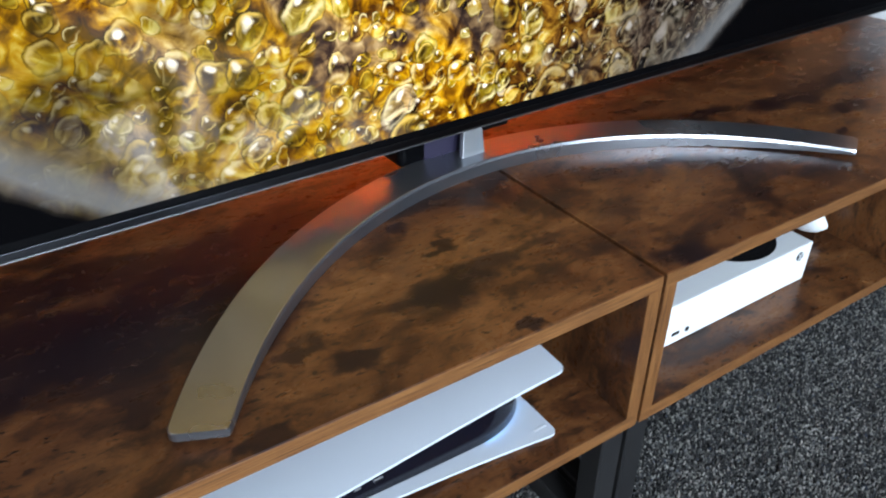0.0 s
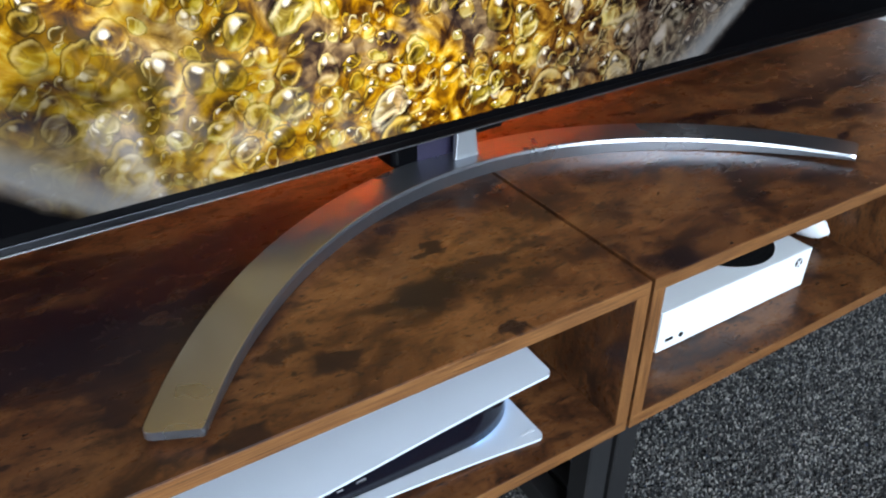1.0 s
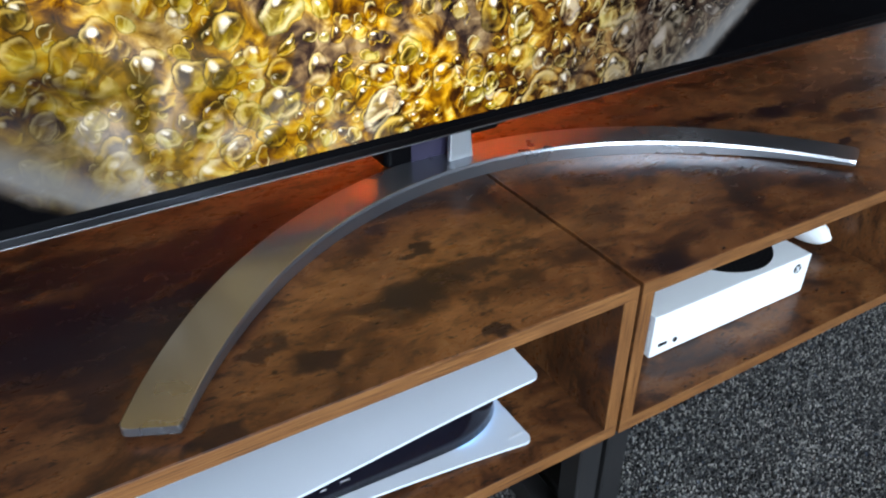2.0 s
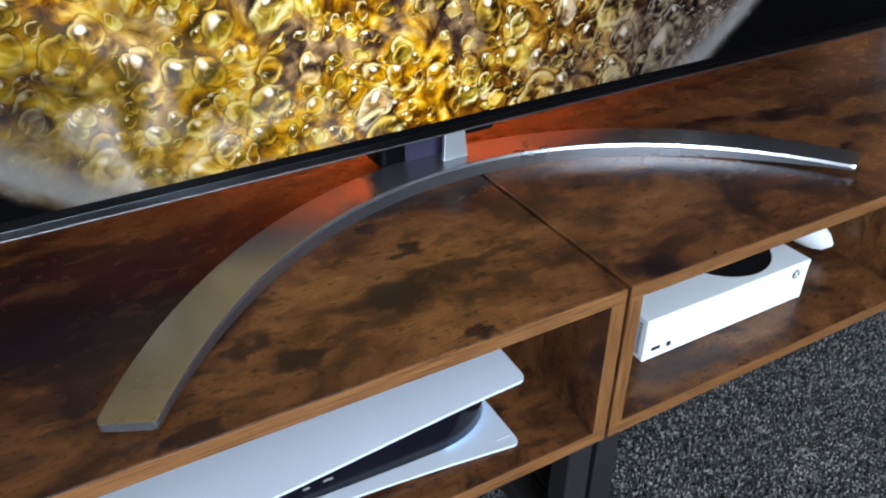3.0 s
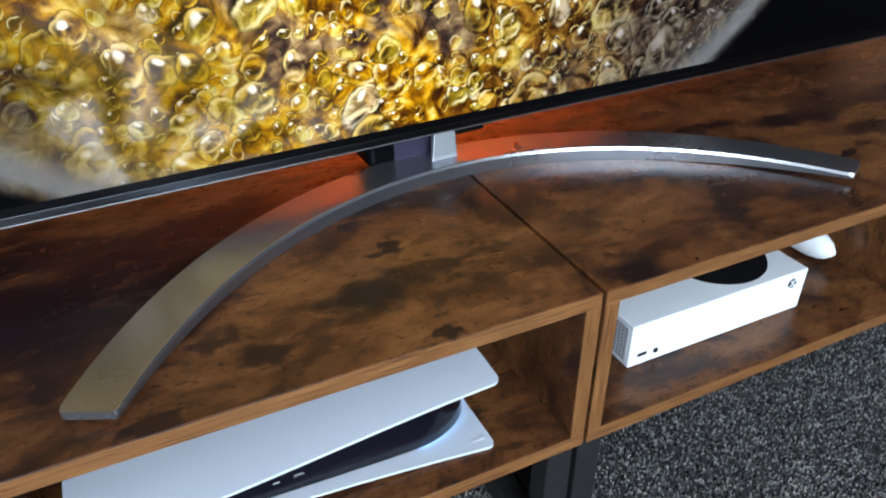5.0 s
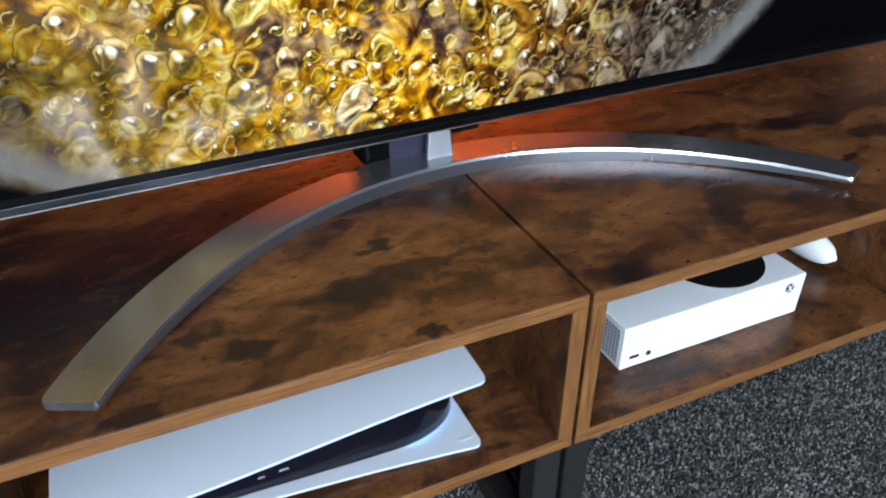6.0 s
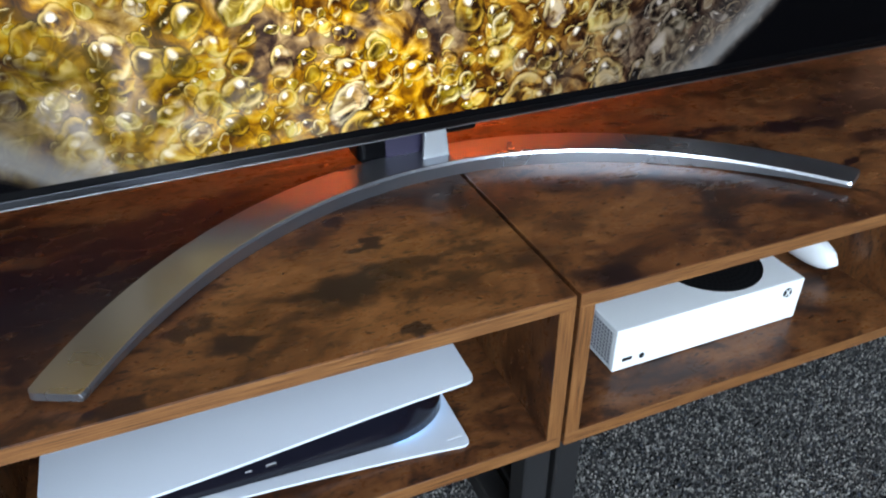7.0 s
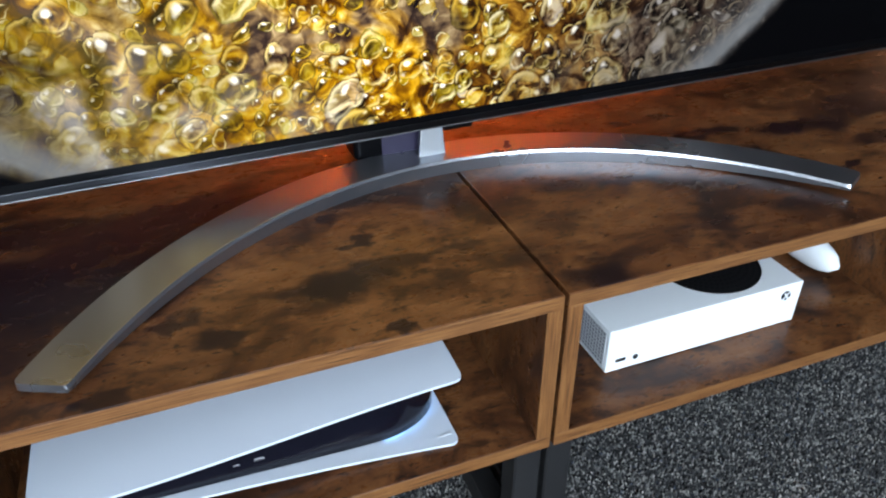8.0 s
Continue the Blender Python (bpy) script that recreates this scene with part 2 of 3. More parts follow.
        clearer = m.ramp(depth, (0.10, (0.018, 0.012, 0.022)), (0.32, (0.14, 0.11, 0.11)), (0.56, (0.50, 0.41, 0.33)), (0.80, (1.05, 1.0, 0.95)))
        hue = split(m.n_color(f1.outputs["Position"], 90))[0]
        body = m.mix(m.ramp(hue, (0.58, 0.0), (0.60, 1.0)), m.mix(m.ramp(hue, (0.49, 1.0), (0.51, 0.0)), amber, lime), clearer)
        col = m.mix(m.math("MULTIPLY", inside, clear), col, body)
        edge = m.ramp(u, (0.78, 0.0), (0.92, 0.30), (0.98, 0.30), (1.10, 0.0))
        col = m.mix(m.math("MULTIPLY", edge, there), col, (0.045, 0.026, 0.014))
        rim = m.math("MULTIPLY", m.ramp(u, (0.52, 0.0), (0.72, 1.0), (0.80, 1.0), (0.90, 0.0)), m.ramp(m.math("ABSOLUTE", m.math("ADD", tilt, 0.12)), (0.20, 0.0), (0.62, 0.9)))
        col = m.mix(m.math("MULTIPLY", rim, there), col, m.mix(own[2], (0.90, 0.62, 0.03), (1.0, 0.92, 0.66)))
        glint_at = m.vec("ADD", m.scaled(rel, (scale, scale, 1)), (0.18 * size, -0.34 * size, 0)).outputs[0]
        glint = m.ramp(m.vec("LENGTH", glint_at).outputs["Value"], (0.05, 1.0), (0.13, 0.0))
        return m.mix(m.math("MULTIPLY", glint, m.math("MULTIPLY", there, m.ramp(own[1], (0.4, 0.0), (0.5, 1.0)))), col, (1.3, 1.25, 1.15))

    soft, softer = warped(18, 0.035), warped(11, 0.07)
    for scale, off, keep, size, clear, warp in (
        (56, (3.1, 1.7, 0), 0.62, 0.46, 0.60, soft), (42, (0.4, 0.9, 0), 0.50, 0.50, 0.60, softer), (33, (5.7, 3.2, 0), 0.55, 0.48, 0.60, soft),
        (23, (7.4, 2.2, 0), 0.55, 0.50, 0.55, softer), (20, (2.6, 6.1, 0), 0.70, 0.46, 0.50, soft), (9.5, (8.8, 4.9, 0), 0.70, 0.44, 0.45, softer)):
        col = beads(col, scale, off, keep, size, clear, warp)
    # the low corner of the glass is out of focus: milky grey and olive
    blur = m.noise(warped(7, 0.12), 13, 3, 0.5, 0.8)
    milk = m.ramp(blur, (0.34, (0.04, 0.03, 0.04)), (0.44, (0.20, 0.155, 0.02)), (0.52, (0.36, 0.31, 0.16)), (0.58, (0.42, 0.41, 0.42)), (0.68, (0.68, 0.67, 0.68)))
    edge_x = m.math("ADD", across, m.math("MULTIPLY", m.math("SUBTRACT", pool, 0.5), 0.5))
    edge_z = m.math("ADD", up, m.math("MULTIPLY", m.math("SUBTRACT", blur, 0.5), 0.30))
    low = m.math("MULTIPLY", m.ramp(edge_z, (0.15, 0.80), (0.29, 0.0)), m.ramp(m.math("ADD", edge_x, 0.5), (0.16, 1.0), (0.40, 0.0)))
    col = m.mix(low, col, milk)
    deep = m.n.new("ShaderNodeGamma")
    m.put(deep.inputs[0], col)
    deep.inputs[1].default_value = 1.45
    col = m.mix(1.0, deep.outputs[0], (1.22, 1.23, 1.15), "MULTIPLY")
    # the glass turns grey and dim towards one side
    dim = m.ramp(m.math("ADD", m.math("ADD", across, 0.5), m.math("MULTIPLY", m.math("SUBTRACT", pool, 0.5), 0.45)), (0.46, 0.0), (0.78, 1.0))
    grey = m.n.new("ShaderNodeRGBToBW")
    m.put(grey.inputs[0], col)
    dull = m.mix(0.65, col, m.mix(1.0, grey.outputs[0], (0.95, 0.93, 0.95), "MULTIPLY"))
    col = m.mix(dim, col, m.mix(1.0, dull, (0.22, 0.215, 0.22), "MULTIPLY"))
    # round rim of the glass
    r = m.vec("LENGTH", m.scaled(flat, (1, 1, 0), (0.003, -0.646, 0))).outputs["Value"]
    r = m.math("ADD", r, m.math("MULTIPLY", m.math("SUBTRACT", m.noise(flat, 30, 3), 0.5), 0.012))
    side = m.ramp(m.math("ADD", across, 0.5), (0.35, (0.15, 0.147, 0.16)), (0.70, (0.12, 0.12, 0.125)))
    haze = m.mix(m.ramp(m.noise(flat, 22, 4), (0.35, 0.35), (0.65, 1.0)), (0.03, 0.03, 0.035), side)
    col = m.mix(m.ramp(r, (0.630, 0.0), (0.695, 0.60)), col, haze)
    col = m.mix(m.ramp(r, (0.665, 0.0), (0.685, 0.75), (0.697, 0.75), (0.706, 0.0)), col, (0.19, 0.21, 0.23))
    col = m.mix(m.ramp(r, (0.696, 0.0), (0.712, 1.0)), col, (0.0006, 0.0006, 0.0008))
    return m.set(color=(0.0012, 0.0012, 0.0015), rough=0.2, ior=1.06, glow=col, power=1.1)


SCREEN = screen_picture()


def glowing(name, color, power):
    m = Nodes(name)
    return m.set(color=color, glow=color, power=power)


LED_ORANGE = glowing("amber_light_strip", (1.0, 0.33, 0.075), 145.0)
LED_BLUE = glowing("blue_status_light", (0.16, 0.50, 1.0), 15.0)


# ---- mesh helpers ----
def part(name, bm, material, parent, label=""):
    me = bpy.data.meshes.new(name)
    bm.to_mesh(me)
    bm.free()
    me.materials.append(material)
    ob = new(name, me)
    ob.parent = parent
    if label:
        ob["label"] = label
    return ob


def thing(name, x, y, z, rz, label, category, group="", kind=""):
    ob = new(name)
    ob.empty_display_size = 0.05
    ob.matrix_basis = pose(x, y, z, 0, 0, rz)
    return tagged(ob, label, category, group, kind)


def soften(bm, width, segments=2):
    edges = [e for e in bm.edges if len(e.link_faces) == 2 and e.calc_face_angle(0) > radians(30)]
    bmesh.ops.bevel(bm, geom=edges, offset=width, segments=segments, affect="EDGES", profile=0.5, clamp_overlap=True)
    return bm


def box(x0, x1, y0, y1, z0, z1, bevel=0.0, segments=2):
    bm = bmesh.new()
    m = Matrix.LocRotScale(((x0 + x1) / 2, (y0 + y1) / 2, (z0 + z1) / 2), None, (x1 - x0, y1 - y0, z1 - z0))
    bmesh.ops.create_cube(bm, size=1, matrix=m)
    return soften(bm, bevel, segments) if bevel else bm


def loft(rings, smooth=True):
    """Closed rings of points, joined in turn, with capped ends."""
    bm = bmesh.new()
    rows = [[bm.verts.new(p) for p in ring] for ring in rings]
    k = len(rows[0])
    for a, b in zip(rows, rows[1:]):
        for i in range(k):
            f = bm.faces.new((a[i], a[(i + 1) % k], b[(i + 1) % k], b[i]))
            f.smooth = smooth
    bm.faces.new(rows[0][::-1])
    bm.faces.new(rows[-1])
    bmesh.ops.recalc_face_normals(bm, faces=bm.faces)
    return bm


def disc(x, y, z, r, h, axis="z", segments=40, bevel=0.0):
    bm = bmesh.new()
    turn = {"z": Matrix(), "y": Matrix.Rotation(radians(90), 4, "X"), "x": Matrix.Rotation(radians(90), 4, "Y")}[axis]
    bmesh.ops.create_cone(bm, cap_ends=True, segments=segments, radius1=r, radius2=r, depth=h, matrix=Matrix.Translation((x, y, z)) @ turn)
    return soften(bm, bevel) if bevel else bm


def shell(name, bm, material, label, parent=None):
    ob = part(name, bm, material, parent)
    return tagged(ob, label, kind="structure")


# ---- the room ----
X0, X1, Y0, Y1, H = -2.6, 1.80, -3.0, 0.56, 2.4
shell("floor", box(X0, X1, Y0, Y1, -0.12, -0.006), CARPET, "dark grey flecked loop pile carpet over the whole floor")
shell("ceiling", box(X0, X1, Y0, Y1, H, H + 0.12), CEILING, "plain white painted ceiling")
shell("wall_north", box(X0 - 0.12, X1 + 0.12, Y1, Y1 + 0.12, -0.12, H + 0.12), WALL_WARM, "plain warm terracotta painted wall behind the television")
shell("wall_west", box(X0 - 0.12, X0, Y0, Y1, -0.12, H + 0.12), WALL, "plain off-white painted side wall")
# out of view; darkened so the silver foot mirrors a dim side
shell("wall_east", box(X1, X1 + 0.12, Y0, Y1, -0.12, H + 0.12), WALL_DIMMED, "plain unseen side wall, darkened to dim its reflection")
WX0, WX1, WZ0, WZ1 = -1.70, 0.40, 0.72, 1.92
south = bmesh.new()
for x0, x1, z0, z1 in ((X0 - 0.12, WX0, -0.12, H + 0.12), (WX1, X1 + 0.12, -0.12, H + 0.12), (WX0, WX1, -0.12, WZ0), (WX0, WX1, WZ1, H + 0.12)):
    bmesh.ops.create_cube(south, size=1, matrix=Matrix.LocRotScale(((x0 + x1) / 2, Y0 - 0.06, (z0 + z1) / 2), None, (x1 - x0, 0.12, z1 - z0)))
shell("wall_south", south, WALL, "plain off-white painted wall with a wide window")
win = tagged(new("window_1"), "wide white framed window with two panes", "window", kind="structure")
XM = (WX0 + WX1) / 2
for x0, x1, z0, z1 in ((WX0, WX1, WZ0, WZ0 + 0.05), (WX0, WX1, WZ1 - 0.05, WZ1), (WX0, WX0 + 0.05, WZ0 + 0.05, WZ1 - 0.05), (WX1 - 0.05, WX1, WZ0 + 0.05, WZ1 - 0.05), (XM - 0.025, XM + 0.025, WZ0 + 0.05, WZ1 - 0.05)):
    part("window_frame", box(x0, x1, Y0 - 0.10, Y0 - 0.04, z0, z1, 0.004), FRAME_WHITE, win)
g = Nodes("window_glass")
g.set(color=(1, 1, 1), rough=0.0)
g.b.inputs["Transmission Weight"].default_value = 1.0
for x0, x1 in ((WX0 + 0.05, XM - 0.025), (XM + 0.025, WX1 - 0.05)):
    pane = part("pane", box(x0, x1, Y0 - 0.074, Y0 - 0.068, WZ0 + 0.05, WZ1 - 0.05), g.mat, win)
    pane.visible_shadow = False

# ---- the two bench units ----
TOP, OPEN_TOP, OPEN_LOW, BASE = 0.400, 0.3845, 0.2220, 0.2065
DEPTH, LONG, TH = 0.48, 1.02, 0.016


def bench_unit(x0, label):
    """One low media bench: boards, edge tape and two steel loop legs. x0: its left end."""
    x1 = x0 + LONG
    mid = x0 + LONG / 2
    ob = thing("media_bench", mid, 0.24, 0, 0, label, "media bench", "media benches set end to end")
    cx, cy = mid, 0.24

    def board(name, a, b, c, d, e, f, mat, bevel=0.0006):
        return part(name, box(a - cx, b - cx, c - cy, d - cy, e, f, bevel, 1), mat, ob)

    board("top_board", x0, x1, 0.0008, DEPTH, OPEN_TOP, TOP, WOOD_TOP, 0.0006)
    board("bottom_board", x0, x1, 0.0008, DEPTH, BASE, OPEN_LOW, WOOD_IN)
    for a in (x0, mid - TH / 2, x1 - TH):
        board("side_panel" if a != mid - TH / 2 else "divider", a, a + TH, 0.0008, DEPTH - 0.006, OPEN_LOW, OPEN_TOP, WOOD_UP)
        board("edge_tape", a, a + TH, 0.0, 0.0008, OPEN_LOW, OPEN_TOP, TAPE_Z, 0.0002)
    board("back_panel", x0 + TH, x1 - TH, DEPTH - 0.006, DEPTH - 0.002, OPEN_LOW, OPEN_TOP, WOOD_IN, 0.0)
    board("edge_tape", x0, x1, 0.0, 0.0008, OPEN_TOP, TOP - 0.0008, TAPE_X, 0.0002)
    board("edge_tape", x0, x1, 0.0, 0.0008, BASE, OPEN_LOW, TAPE_X, 0.0002)
    for a in (x0 + 0.001, x1 - 0.032):
        leg = board("leg", a, a + 0.031, 0.012, 0.043, 0.0, BASE, BLACK_STEEL, 0.002)
        for y0, y1, z0, z1 in ((DEPTH - 0.045, DEPTH - 0.014, 0.0, BASE), (0.043, DEPTH - 0.045, 0.0, 0.031), (0.043, DEPTH - 0.045, BASE - 0.031, BASE)):
            part("leg_bar", box(a - cx, a + 0.031 - cx, y0 - cy, y1 - cy, z0, z1, 0.002, 1), BLACK_STEEL, leg)
    return ob


bench_unit(-0.0012 - LONG, "rustic brown wooden media bench with open shelves on black steel legs")
bench_unit(0.0036, "rustic brown wooden media bench holding a small white console")

# ---- the television ----
tv = thing("television", -0.006, -0.163, TOP, 2.1, "large black flat television with a silver crescent stand on the benches", "television")
HALF, FRONT, LOW, HIGH = 0.965, 0.4446, 0.050, 1.160
panel = [
    part("bezel", box(-HALF, HALF, FRONT, FRONT + 0.022, LOW + 0.003, HIGH, 0.002), BEZEL, tv, "narrow black bezel and panel edge"),
    part("screen", box(-HALF + 0.012, HALF - 0.012, FRONT - 0.0012, FRONT + 0.001, LOW + 0.0195, HIGH - 0.012), SCREEN, tv, "lit screen showing golden oil beads in a glass"),
    part("chin", box(-HALF, HALF, FRONT - 0.0012, FRONT + 0.018, LOW + 0.0032, LOW + 0.0105, 0.0004), CHIN, tv, "dark metallic strip under the screen"),
    part("trim", box(-HALF, HALF, FRONT - 0.0025, FRONT + 0.020, LOW + 0.0017, LOW + 0.003, 0.0003), TRIM_SILVER, tv, "thin silver trim along the lower edge"),
    part("back_cover", box(-HALF + 0.02, HALF - 0.02, FRONT + 0.022, FRONT + 0.066, LOW + 0.035, HIGH - 0.25, 0.012), BACK_PLASTIC, tv, "dark plastic back cover"),
]
part("bracket", box(-0.088, -0.047, FRONT + 0.023, FRONT + 0.0655, LOW - 0.0365, LOW + 0.12, 0.008, 4), BEZEL, tv, "black stand bracket under the panel")
# one bracket split in two; bluish daylight is put into this part's colour
part("bracket_cover", box(-0.055, 0.006, FRONT + 0.0222, FRONT + 0.0650, LOW - 0.0360, LOW + 0.119, 0.0005, 1), BRACKET_LIT, tv, "inner part of the stand bracket, bluish daylight put into its colour")
part("bracket_lip", box(0.016, 0.052, FRONT + 0.002, FRONT + 0.03, LOW - 0.006, LOW + 0.001, 0.002), BEZEL, tv)
part("light_strip", box(-0.12, 0.935, FRONT + 0.0662, FRONT + 0.0675, LOW + 0.115, LOW + 0.127), LED_ORANGE, tv, "amber light strip stuck to the back")

for ob in panel:
    ob.matrix_basis = pose(0, FRONT, 0, 0, 0, 0.25) @ Matrix.Translation((0, -FRONT, 0))


def crescent():
    """The curved foot: flat on top, a leaning inner face, undercut below it, outer corners rounded at both tips."""
    near = [0.0, 0.08, 0.2, 0.4, 0.65, 0.95]
    angles = [-63.2 + a for a in near] + [-62.0 + 124.0 * i / 90 for i in range(91)] + [63.2 - a for a in near[::-1]]
    rings = []
    for deg in angles:
        u = deg / 63.2
        phi = radians(deg)
        ends = abs(u) ** 4
        high = 0.0125 + 0.0055 * (1 - u * u)
        ro, edge = 0.4747 + 0.0090 * ends, 0.4262 + 0.0148 * ends
        tip = max(0.0, 1 - (63.2 - abs(deg)) / 0.95)
        ro -= 0.0075 * (1 - math.sqrt(1 - tip * tip))
        edge += 0.0015 * (1 - math.sqrt(1 - tip * tip))
        ch = 0.0035
        low = 0.0058 * ends
        prof = [(edge - 0.0010, low), (edge - ch * 0.44, high - ch), (edge - 0.0003, high - 0.0003), (edge + 0.0008, high), (ro - 0.0010, high), (ro, high - 0.0010), (ro, low)]
        lean = math.copysign(radians(0.16) * ends, deg)
        rings.append([(r * math.sin(phi + lean * (1 - z / high)), r * math.cos(phi + lean * (1 - z / high)), z) for r, z in prof])
    return loft(rings, False)


part("crescent_foot", crescent(), STEEL, tv, "brushed silver crescent foot")
for deg in (-58.0, 58.0):
    pad_bm = disc(0.4585 * math.sin(radians(deg)), 0.4585 * math.cos(radians(deg)), 0.0028, 0.0130, 0.0056, segments=28)
    part("rubber_pad", pad_bm, MATT_BLACK, tv, "round black rubber pad under the foot")
neck_rings = [[(-w, y0, z), (w, y0, z), (w, y0 + 0.007, z), (-w, y0 + 0.007, z)] for w, y0, z in ((0.0175, 0.4440, 0.0150), (0.0160, 0.4450, 0.022), (0.0135, 0.4470, 0.0495))]
part("neck", soften(loft(neck_rings, False), 0.0008), SATIN, tv, "short brushed silver neck")

# ---- large white console on the lower board of one bench ----
PX0, PX1 = -0.472, -0.087
con = thing("game_console", (PX0 + PX1) / 2, 0.15, OPEN_LOW, 0, "large white and glossy black game console lying on its side", "game console")


def plate(upper):
    """A curved white shell, flared towards one end, with rounded corners."""
    bm = bmesh.new()
    ny, t = 18, 0.0030
    ends = [0.0, 0.0006, 0.0015, 0.0030, 0.0048, 0.0068, 0.0090]
    xs = [PX0 + e for e in ends] + [PX0 + 0.009 + (PX1 - PX0 - 0.018) * i / 40 for i in range(1, 40)] + [PX1 - e for e in ends[::-1]]
    nx = len(xs) - 1
    rows = []
    for layer in (0, 1):
        grid = []
        for i in range(nx + 1):
            x = xs[i]
            u = (x - PX0) / (PX1 - PX0)
            flare = u * u * (3 - 2 * u)
            if upper:
                z = 0.2840 + 0.0225 * flare - 0.004 * math.sin(math.pi * u)
                yf = 0.0220 + 0.0040 * u + 0.002 * math.sin(math.pi * u)
            else:
                z = 0.2405 - 0.0165 * flare
                yf = 0.0385 - 0.0155 * u ** 3.5
                x = PX0 + (PX1 - 0.004 - PX0) * u
            col = []
            for j in range(ny + 1):
                w = j / ny
                yb = 0.272
                c = 0.009
                cut = 0.0
                for end in (PX0, PX1):
                    near = c - abs(xs[i] - end)
                    if near > 0:
                        cut = c - math.sqrt(max(0.0, c * c - near * near))
                y = (yf + cut) + (yb - yf - 2 * cut) * w
                bow = 0.003 * math.sin(math.pi * w) * (1 if upper else -0.3)
                lift = t / 2 if layer else -t / 2
                col.append(bm.verts.new((x - con.location.x, y - 0.15, z + bow + lift - OPEN_LOW)))
            grid.append(col)
        rows.append(grid)
    for layer, grid in enumerate(rows):
        for i in range(nx):
            for j in range(ny):
                q = (grid[i][j], grid[i + 1][j], grid[i + 1][j + 1], grid[i][j + 1])
                bm.faces.new(q if layer else q[::-1]).smooth = True
    a, b = rows
    rim = [(i, 0) for i in range(nx + 1)] + [(nx, j) for j in range(1, ny + 1)] + [(i, ny) for i in range(nx - 1, -1, -1)] + [(0, j) for j in range(ny - 1, 0, -1)]
    for (i, j), (k, l) in zip(rim, rim[1:] + rim[:1]):
        f = bm.faces.new((a[i][j], a[k][l], b[k][l], b[i][j]))
        for e in f.edges:
            e.smooth = False
    bmesh.ops.recalc_face_normals(bm, faces=bm.faces)
    return bm


upper = part("shell_plate", plate(True), SHELL_WHITE, con, "smooth white upper shell")
lower = part("shell_plate", plate(False), SHELL_WHITE, con, "smooth white lower shell")


def core():
    """The glossy black middle, rounded at the flared end, filling the gap between the shells."""
    rings = []
    n = 26
    for k in range(7):
        h = k / 6
        ring = []
        pts = [(PX0 + 0.012, 0.255), (PX0 + 0.012, 0.046)]
        pts += [(PX0 + 0.012 + (0.30 - 0.012) * i / 10, 0.046 + 0.003 * i / 10) for i in range(1, 11)]
        ex, ey = PX0 + 0.30, 0.049
        pts += [(ex + (PX1 - 0.009 - ex) * math.sin(a), ey + 0.050 * (1 - math.cos(a))) for a in (math.pi / 2 * i / 10 for i in range(1, 11))]
        pts += [(PX1 - 0.009, 0.255)]
        for x, y in pts:
            u = min(1, max(0, (x - PX0) / (PX1 - PX0)))
            f = u * u * (3 - 2 * u)
            lo, hi = 0.2405 - 0.0165 * f + 0.0046, 0.2840 + 0.0225 * f - 0.004 * math.sin(math.pi * u) - 0.0022
            ring.append((x - con.location.x, y - 0.15 + 0.012 * h, lo + (hi - lo) * h - OPEN_LOW))
        rings.append(ring)
    return loft(rings, True)


body = part("core", core(), GLOSS_BLACK, con, "glossy black middle body")
part("stand_foot", disc(0.02, 0.0, 0.0065, 0.05, 0.013), MATT_BLACK, con, "round black foot")
for x, w, h in ((-0.284, 0.010, 0.0036), (-0.305, 0.007, 0.0024)):
    part("port", box(x - con.location.x - w / 2, x - con.location.x + w / 2, -0.1000, -0.0885, 0.2510 - OPEN_LOW - h / 2, 0.2510 - OPEN_LOW + h / 2, 0.0008, 1), PORT_METAL, body, "small metal rimmed port")
    part("slot", box(x - con.location.x - w / 2 + 0.001, x - con.location.x + w / 2 - 0.001, -0.1004, -0.0993, 0.2510 - OPEN_LOW - h / 2 + 0.001, 0.2510 - OPEN_LOW + h / 2 - 0.001), MATT_BLACK, body)
glow = []
for i in range(15):
    a = math.pi / 2 * (0.10 + 0.82 * i / 14)
    ex = PX0 + 0.30
    x, y = ex + (PX1 - 0.0140 - ex) * math.sin(a), 0.0540 + 0.050 * (1 - math.cos(a))
    u = (x - PX0) / (PX1 - PX0)
    z = 0.2405 - 0.0165 * u * u * (3 - 2 * u) + 0.0018 - OPEN_LOW
    x, y = x - con.location.x, y - 0.15
    glow.append([(x, y, z), (x - 0.001, y + 0.001, z), (x - 0.001, y + 0.001, z + 0.0024), (x, y, z + 0.0024)])
part("status_light", loft(glow, False), LED_BLUE, con, "thin curved blue status light")
for i in range(4):
    part("mark", box(PX1 - 0.024 + 0.0042 * i - con.location.x, PX1 - 0.0215 + 0.0042 * i - con.location.x, 0.0365 - 0.15, 0.0395 - 0.15, 0.2252 - OPEN_LOW, 0.2260 - OPEN_LOW), PALE_MARK, lower)

# ---- small white console on the other bench ----
sc = thing("game_console", 0.2333, 0.1350, OPEN_LOW, 0, "small white game console with a round black vent on top", "game console")
SW, SD, SZ = 0.1338, 0.0755, 0.0600
part("body", box(-SW, SW, -SD, SD, 0.0012, SZ, 0.0014, 2), WHITE_PLASTIC, sc, "matt white case")
vent = part("vent", disc(0.0490, 0.001, SZ + 0.0002, 0.0665, 0.0016, segments=72, bevel=0.0004), MATT_BLACK, sc, "round black perforated vent")
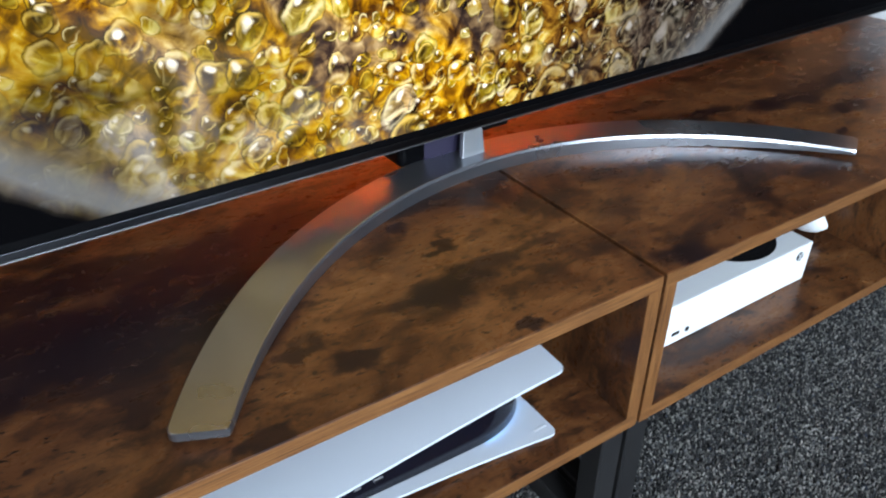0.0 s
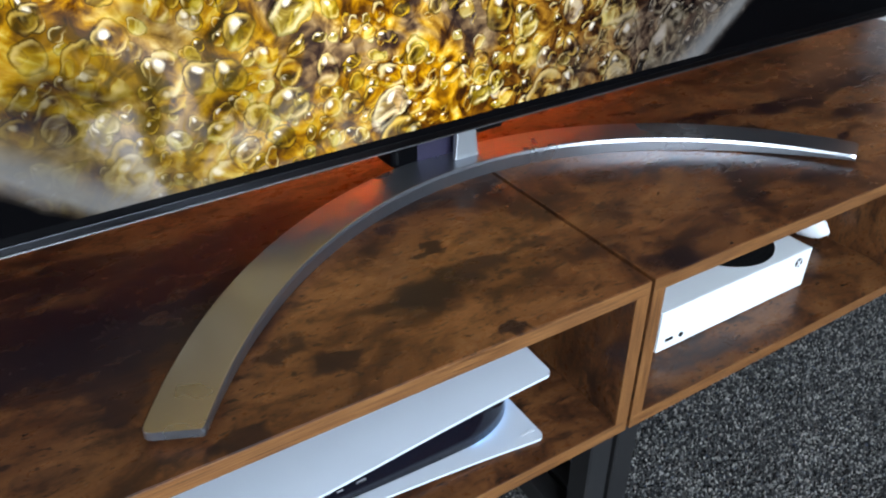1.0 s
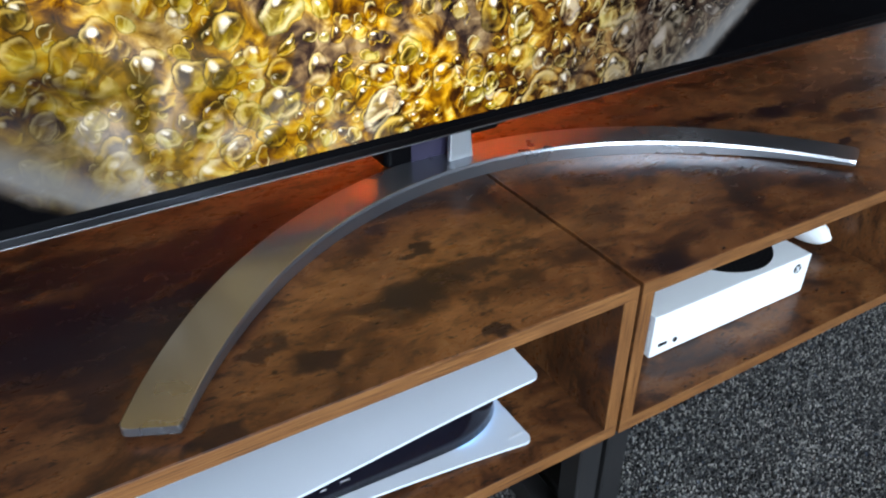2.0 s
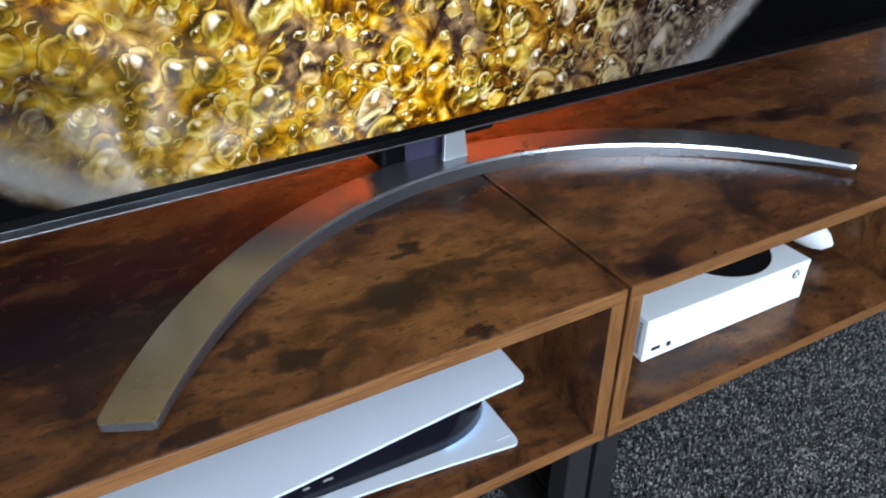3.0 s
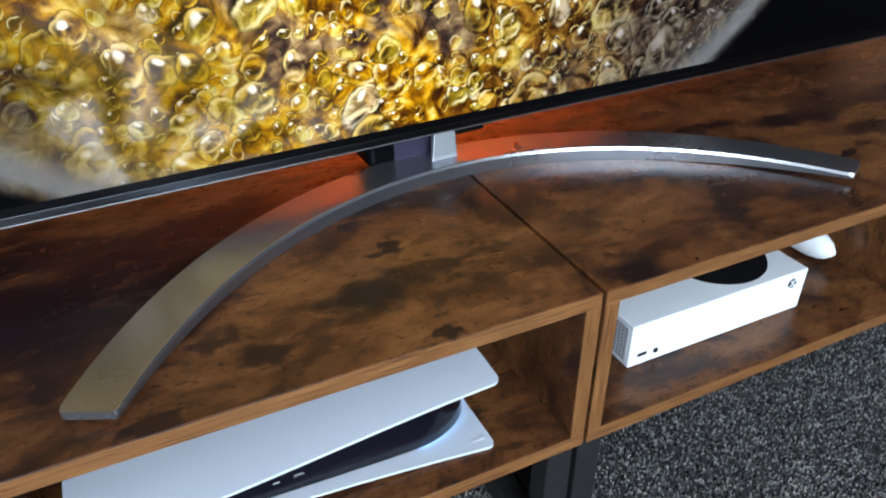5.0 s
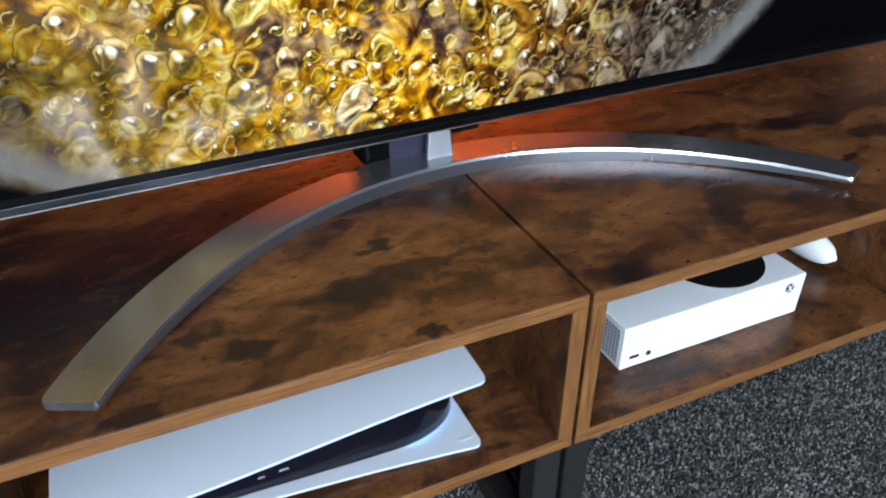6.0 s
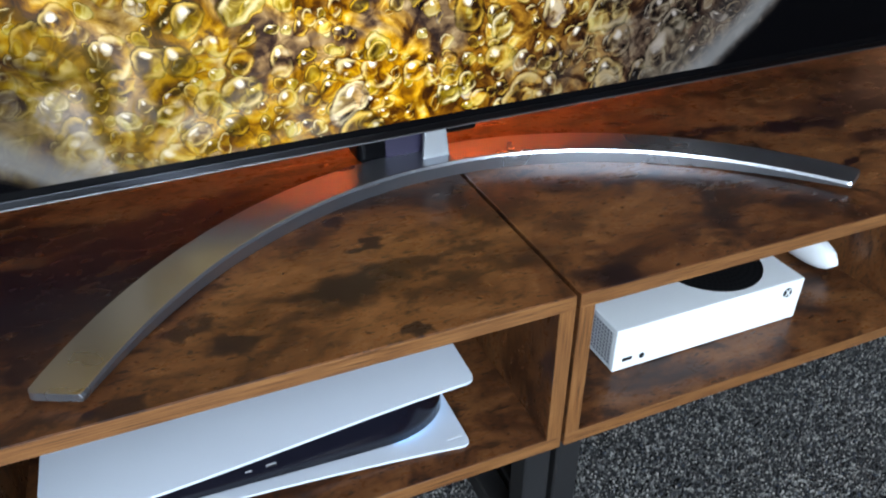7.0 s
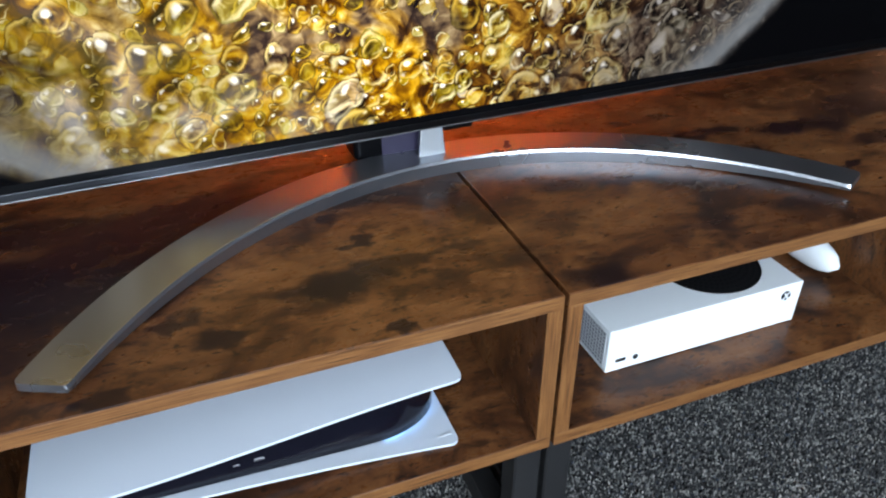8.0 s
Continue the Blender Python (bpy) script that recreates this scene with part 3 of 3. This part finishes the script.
for k, r in enumerate((0.012, 0.0195, 0.027, 0.0345, 0.042, 0.0495, 0.057, 0.0635)):
    bm = bmesh.new()
    count = int(r * 2 * math.pi / 0.0062)
    for i in range(count):
        a = 2 * math.pi * (i + 0.5 * (k % 2)) / count
        bmesh.ops.create_circle(bm, cap_ends=True, segments=8, radius=0.0021, matrix=Matrix.Translation((0.0490 + r * math.cos(a), 0.001 + r * math.sin(a), SZ + 0.0016)))
    part("hole_ring", bm, VENT_HOLE, vent)
grille = part("side_vent", box(-SW - 0.0004, -SW + 0.001, -SD + 0.006, SD - 0.006, 0.007, SZ - 0.006), PALE_MARK, sc, "perforated side vent")
bm = bmesh.new()
for i in range(25):
    for j in range(9):
        y, z = -SD + 0.0098 + 0.00548 * i, 0.0105 + 0.0051 * j
        bmesh.ops.create_circle(bm, cap_ends=True, segments=8, radius=0.0018, matrix=Matrix.Translation((-SW - 0.0008, y, z)) @ Matrix.Rotation(radians(-90), 4, "Y"))
part("hole_field", bm, HOLE_GREY, grille)
badge = part("badge", disc(0.1105, -SD - 0.0002, 0.0445, 0.0066, 0.0012, "y"), MATT_BLACK, sc, "small round black badge")
for s in (-1, 1):
    bm = box(-0.0010, 0.0010, -0.0004, 0.0004, -0.0060, 0.0060)
    bm.transform(Matrix.Translation((0.1105, -SD - 0.0008, 0.0445)) @ Matrix.Rotation(radians(38 * s), 4, "Y"))
    part("badge_stroke", bm, WHITE_PLASTIC, badge)
part("usb_port", box(-0.1220, -0.1085, -SD - 0.0006, -SD + 0.001, 0.0132, 0.0182, 0.0006, 1), MATT_BLACK, sc, "black port slot")
part("pair_button", disc(-0.0958, -SD - 0.0002, 0.0148, 0.0036, 0.0012, "y", 20), MATT_BLACK, sc, "small round black button")
for x in (-0.11, 0.11):
    for y in (-0.055, 0.055):
        part("foot", disc(x, y, 0.0010, 0.007, 0.0020, segments=16), MATT_BLACK, sc)

# ---- white controller beside it ----
pad = thing("game_controller", 0.474, 0.192, OPEN_LOW, 0, "white wireless game controller lying behind the small console", "game controller")


def blob(points, seg=20):
    """A smooth body along a line of (centre, half width, half height)."""
    rings = []
    for (x, y, z), a, b in points:
        rings.append([(x + a * math.cos(2 * math.pi * k / seg), y, z + b * math.sin(2 * math.pi * k / seg)) for k in range(seg)])
    return loft(rings)


grip = []
for i in range(13):
    u = i / 12
    s = math.sqrt(max(0.02, 1 - (1 - min(1, u / 0.42)) ** 2))
    grip.append(((0.003 - 0.006 * u, -0.090 + 0.119 * u, 0.0245 + 0.004 * u), 0.0178 * s, 0.0225 * s))
part("grip", blob(grip), WHITE_PLASTIC, pad, "rounded white hand grip")
part("shell", box(-0.040, 0.018, 0.000, 0.120, 0.004, 0.046, 0.016, 4), WHITE_PLASTIC, pad, "white controller body")
part("thumbstick", disc(-0.012, 0.04, 0.051, 0.009, 0.012, bevel=0.002), MATT_BLACK, pad, "black thumbstick")

# ---- white object of unknown kind, shaped as a pot, at the far end of the bench ----
pot = thing("white_object", 1.140, 0.420, 0, 0, "tall white rounded object of unknown kind standing beside the bench end", "pot")
prof = [(0.075, 0.0), (0.085, 0.006), (0.098, 0.20), (0.104, 0.40), (0.104, 0.47), (0.098, 0.485), (0.092, 0.478), (0.088, 0.40)]
part("pot_wall", loft([[(r * math.cos(2 * math.pi * k / 40), r * math.sin(2 * math.pi * k / 40), z) for k in range(40)] for r, z in prof]), WHITE_PLASTIC, pot)

# ---- carpet pile in front of and under the benches ----
rng = np.random.default_rng(4)
step = 0.0029
gx, gy = np.meshgrid(np.arange(-0.22, 1.02, step), np.arange(-0.36, 0.36, step))
n = gx.size
cx = gx.ravel() + rng.uniform(-0.0015, 0.0015, n)
cy = gy.ravel() + rng.uniform(-0.0015, 0.0015, n)
rad, hgt, ang = rng.uniform(0.0011, 0.0020, n), rng.uniform(0.0035, 0.0070, n), rng.uniform(0, 6.28, n)
lx, ly = rng.uniform(-0.0022, 0.0022, n), rng.uniform(-0.0022, 0.0022, n)
vs = np.empty((n, 9, 3))
for k in range(4):
    a = ang + k * math.pi / 2
    vs[:, k] = np.stack((cx + rad * np.cos(a), cy + rad * np.sin(a), np.full(n, -0.0065)), 1)
    vs[:, 4 + k] = np.stack((cx + lx * 0.6 + rad * 0.95 * np.cos(a + 0.4), cy + ly * 0.6 + rad * 0.95 * np.sin(a + 0.4), -0.0065 + hgt * 0.7), 1)
vs[:, 8] = np.stack((cx + lx, cy + ly, -0.0065 + hgt), 1)
tri = np.array([(0, 1, 5, 4), (1, 2, 6, 5), (2, 3, 7, 6), (3, 0, 4, 7)])
cap = np.array([(4, 5, 8), (5, 6, 8), (6, 7, 8), (7, 4, 8)])
base = (np.arange(n) * 9)[:, None, None]
faces = (tri[None] + base).reshape(-1, 4).tolist() + (cap[None] + base).reshape(-1, 3).tolist()
me = bpy.data.meshes.new("carpet_pile")
me.from_pydata(vs.reshape(-1, 3).tolist(), [], faces)
me.materials.append(TUFT)
tagged(new("carpet_pile", me), "dark grey and pale flecked carpet tufts", "carpet", kind="stuff")
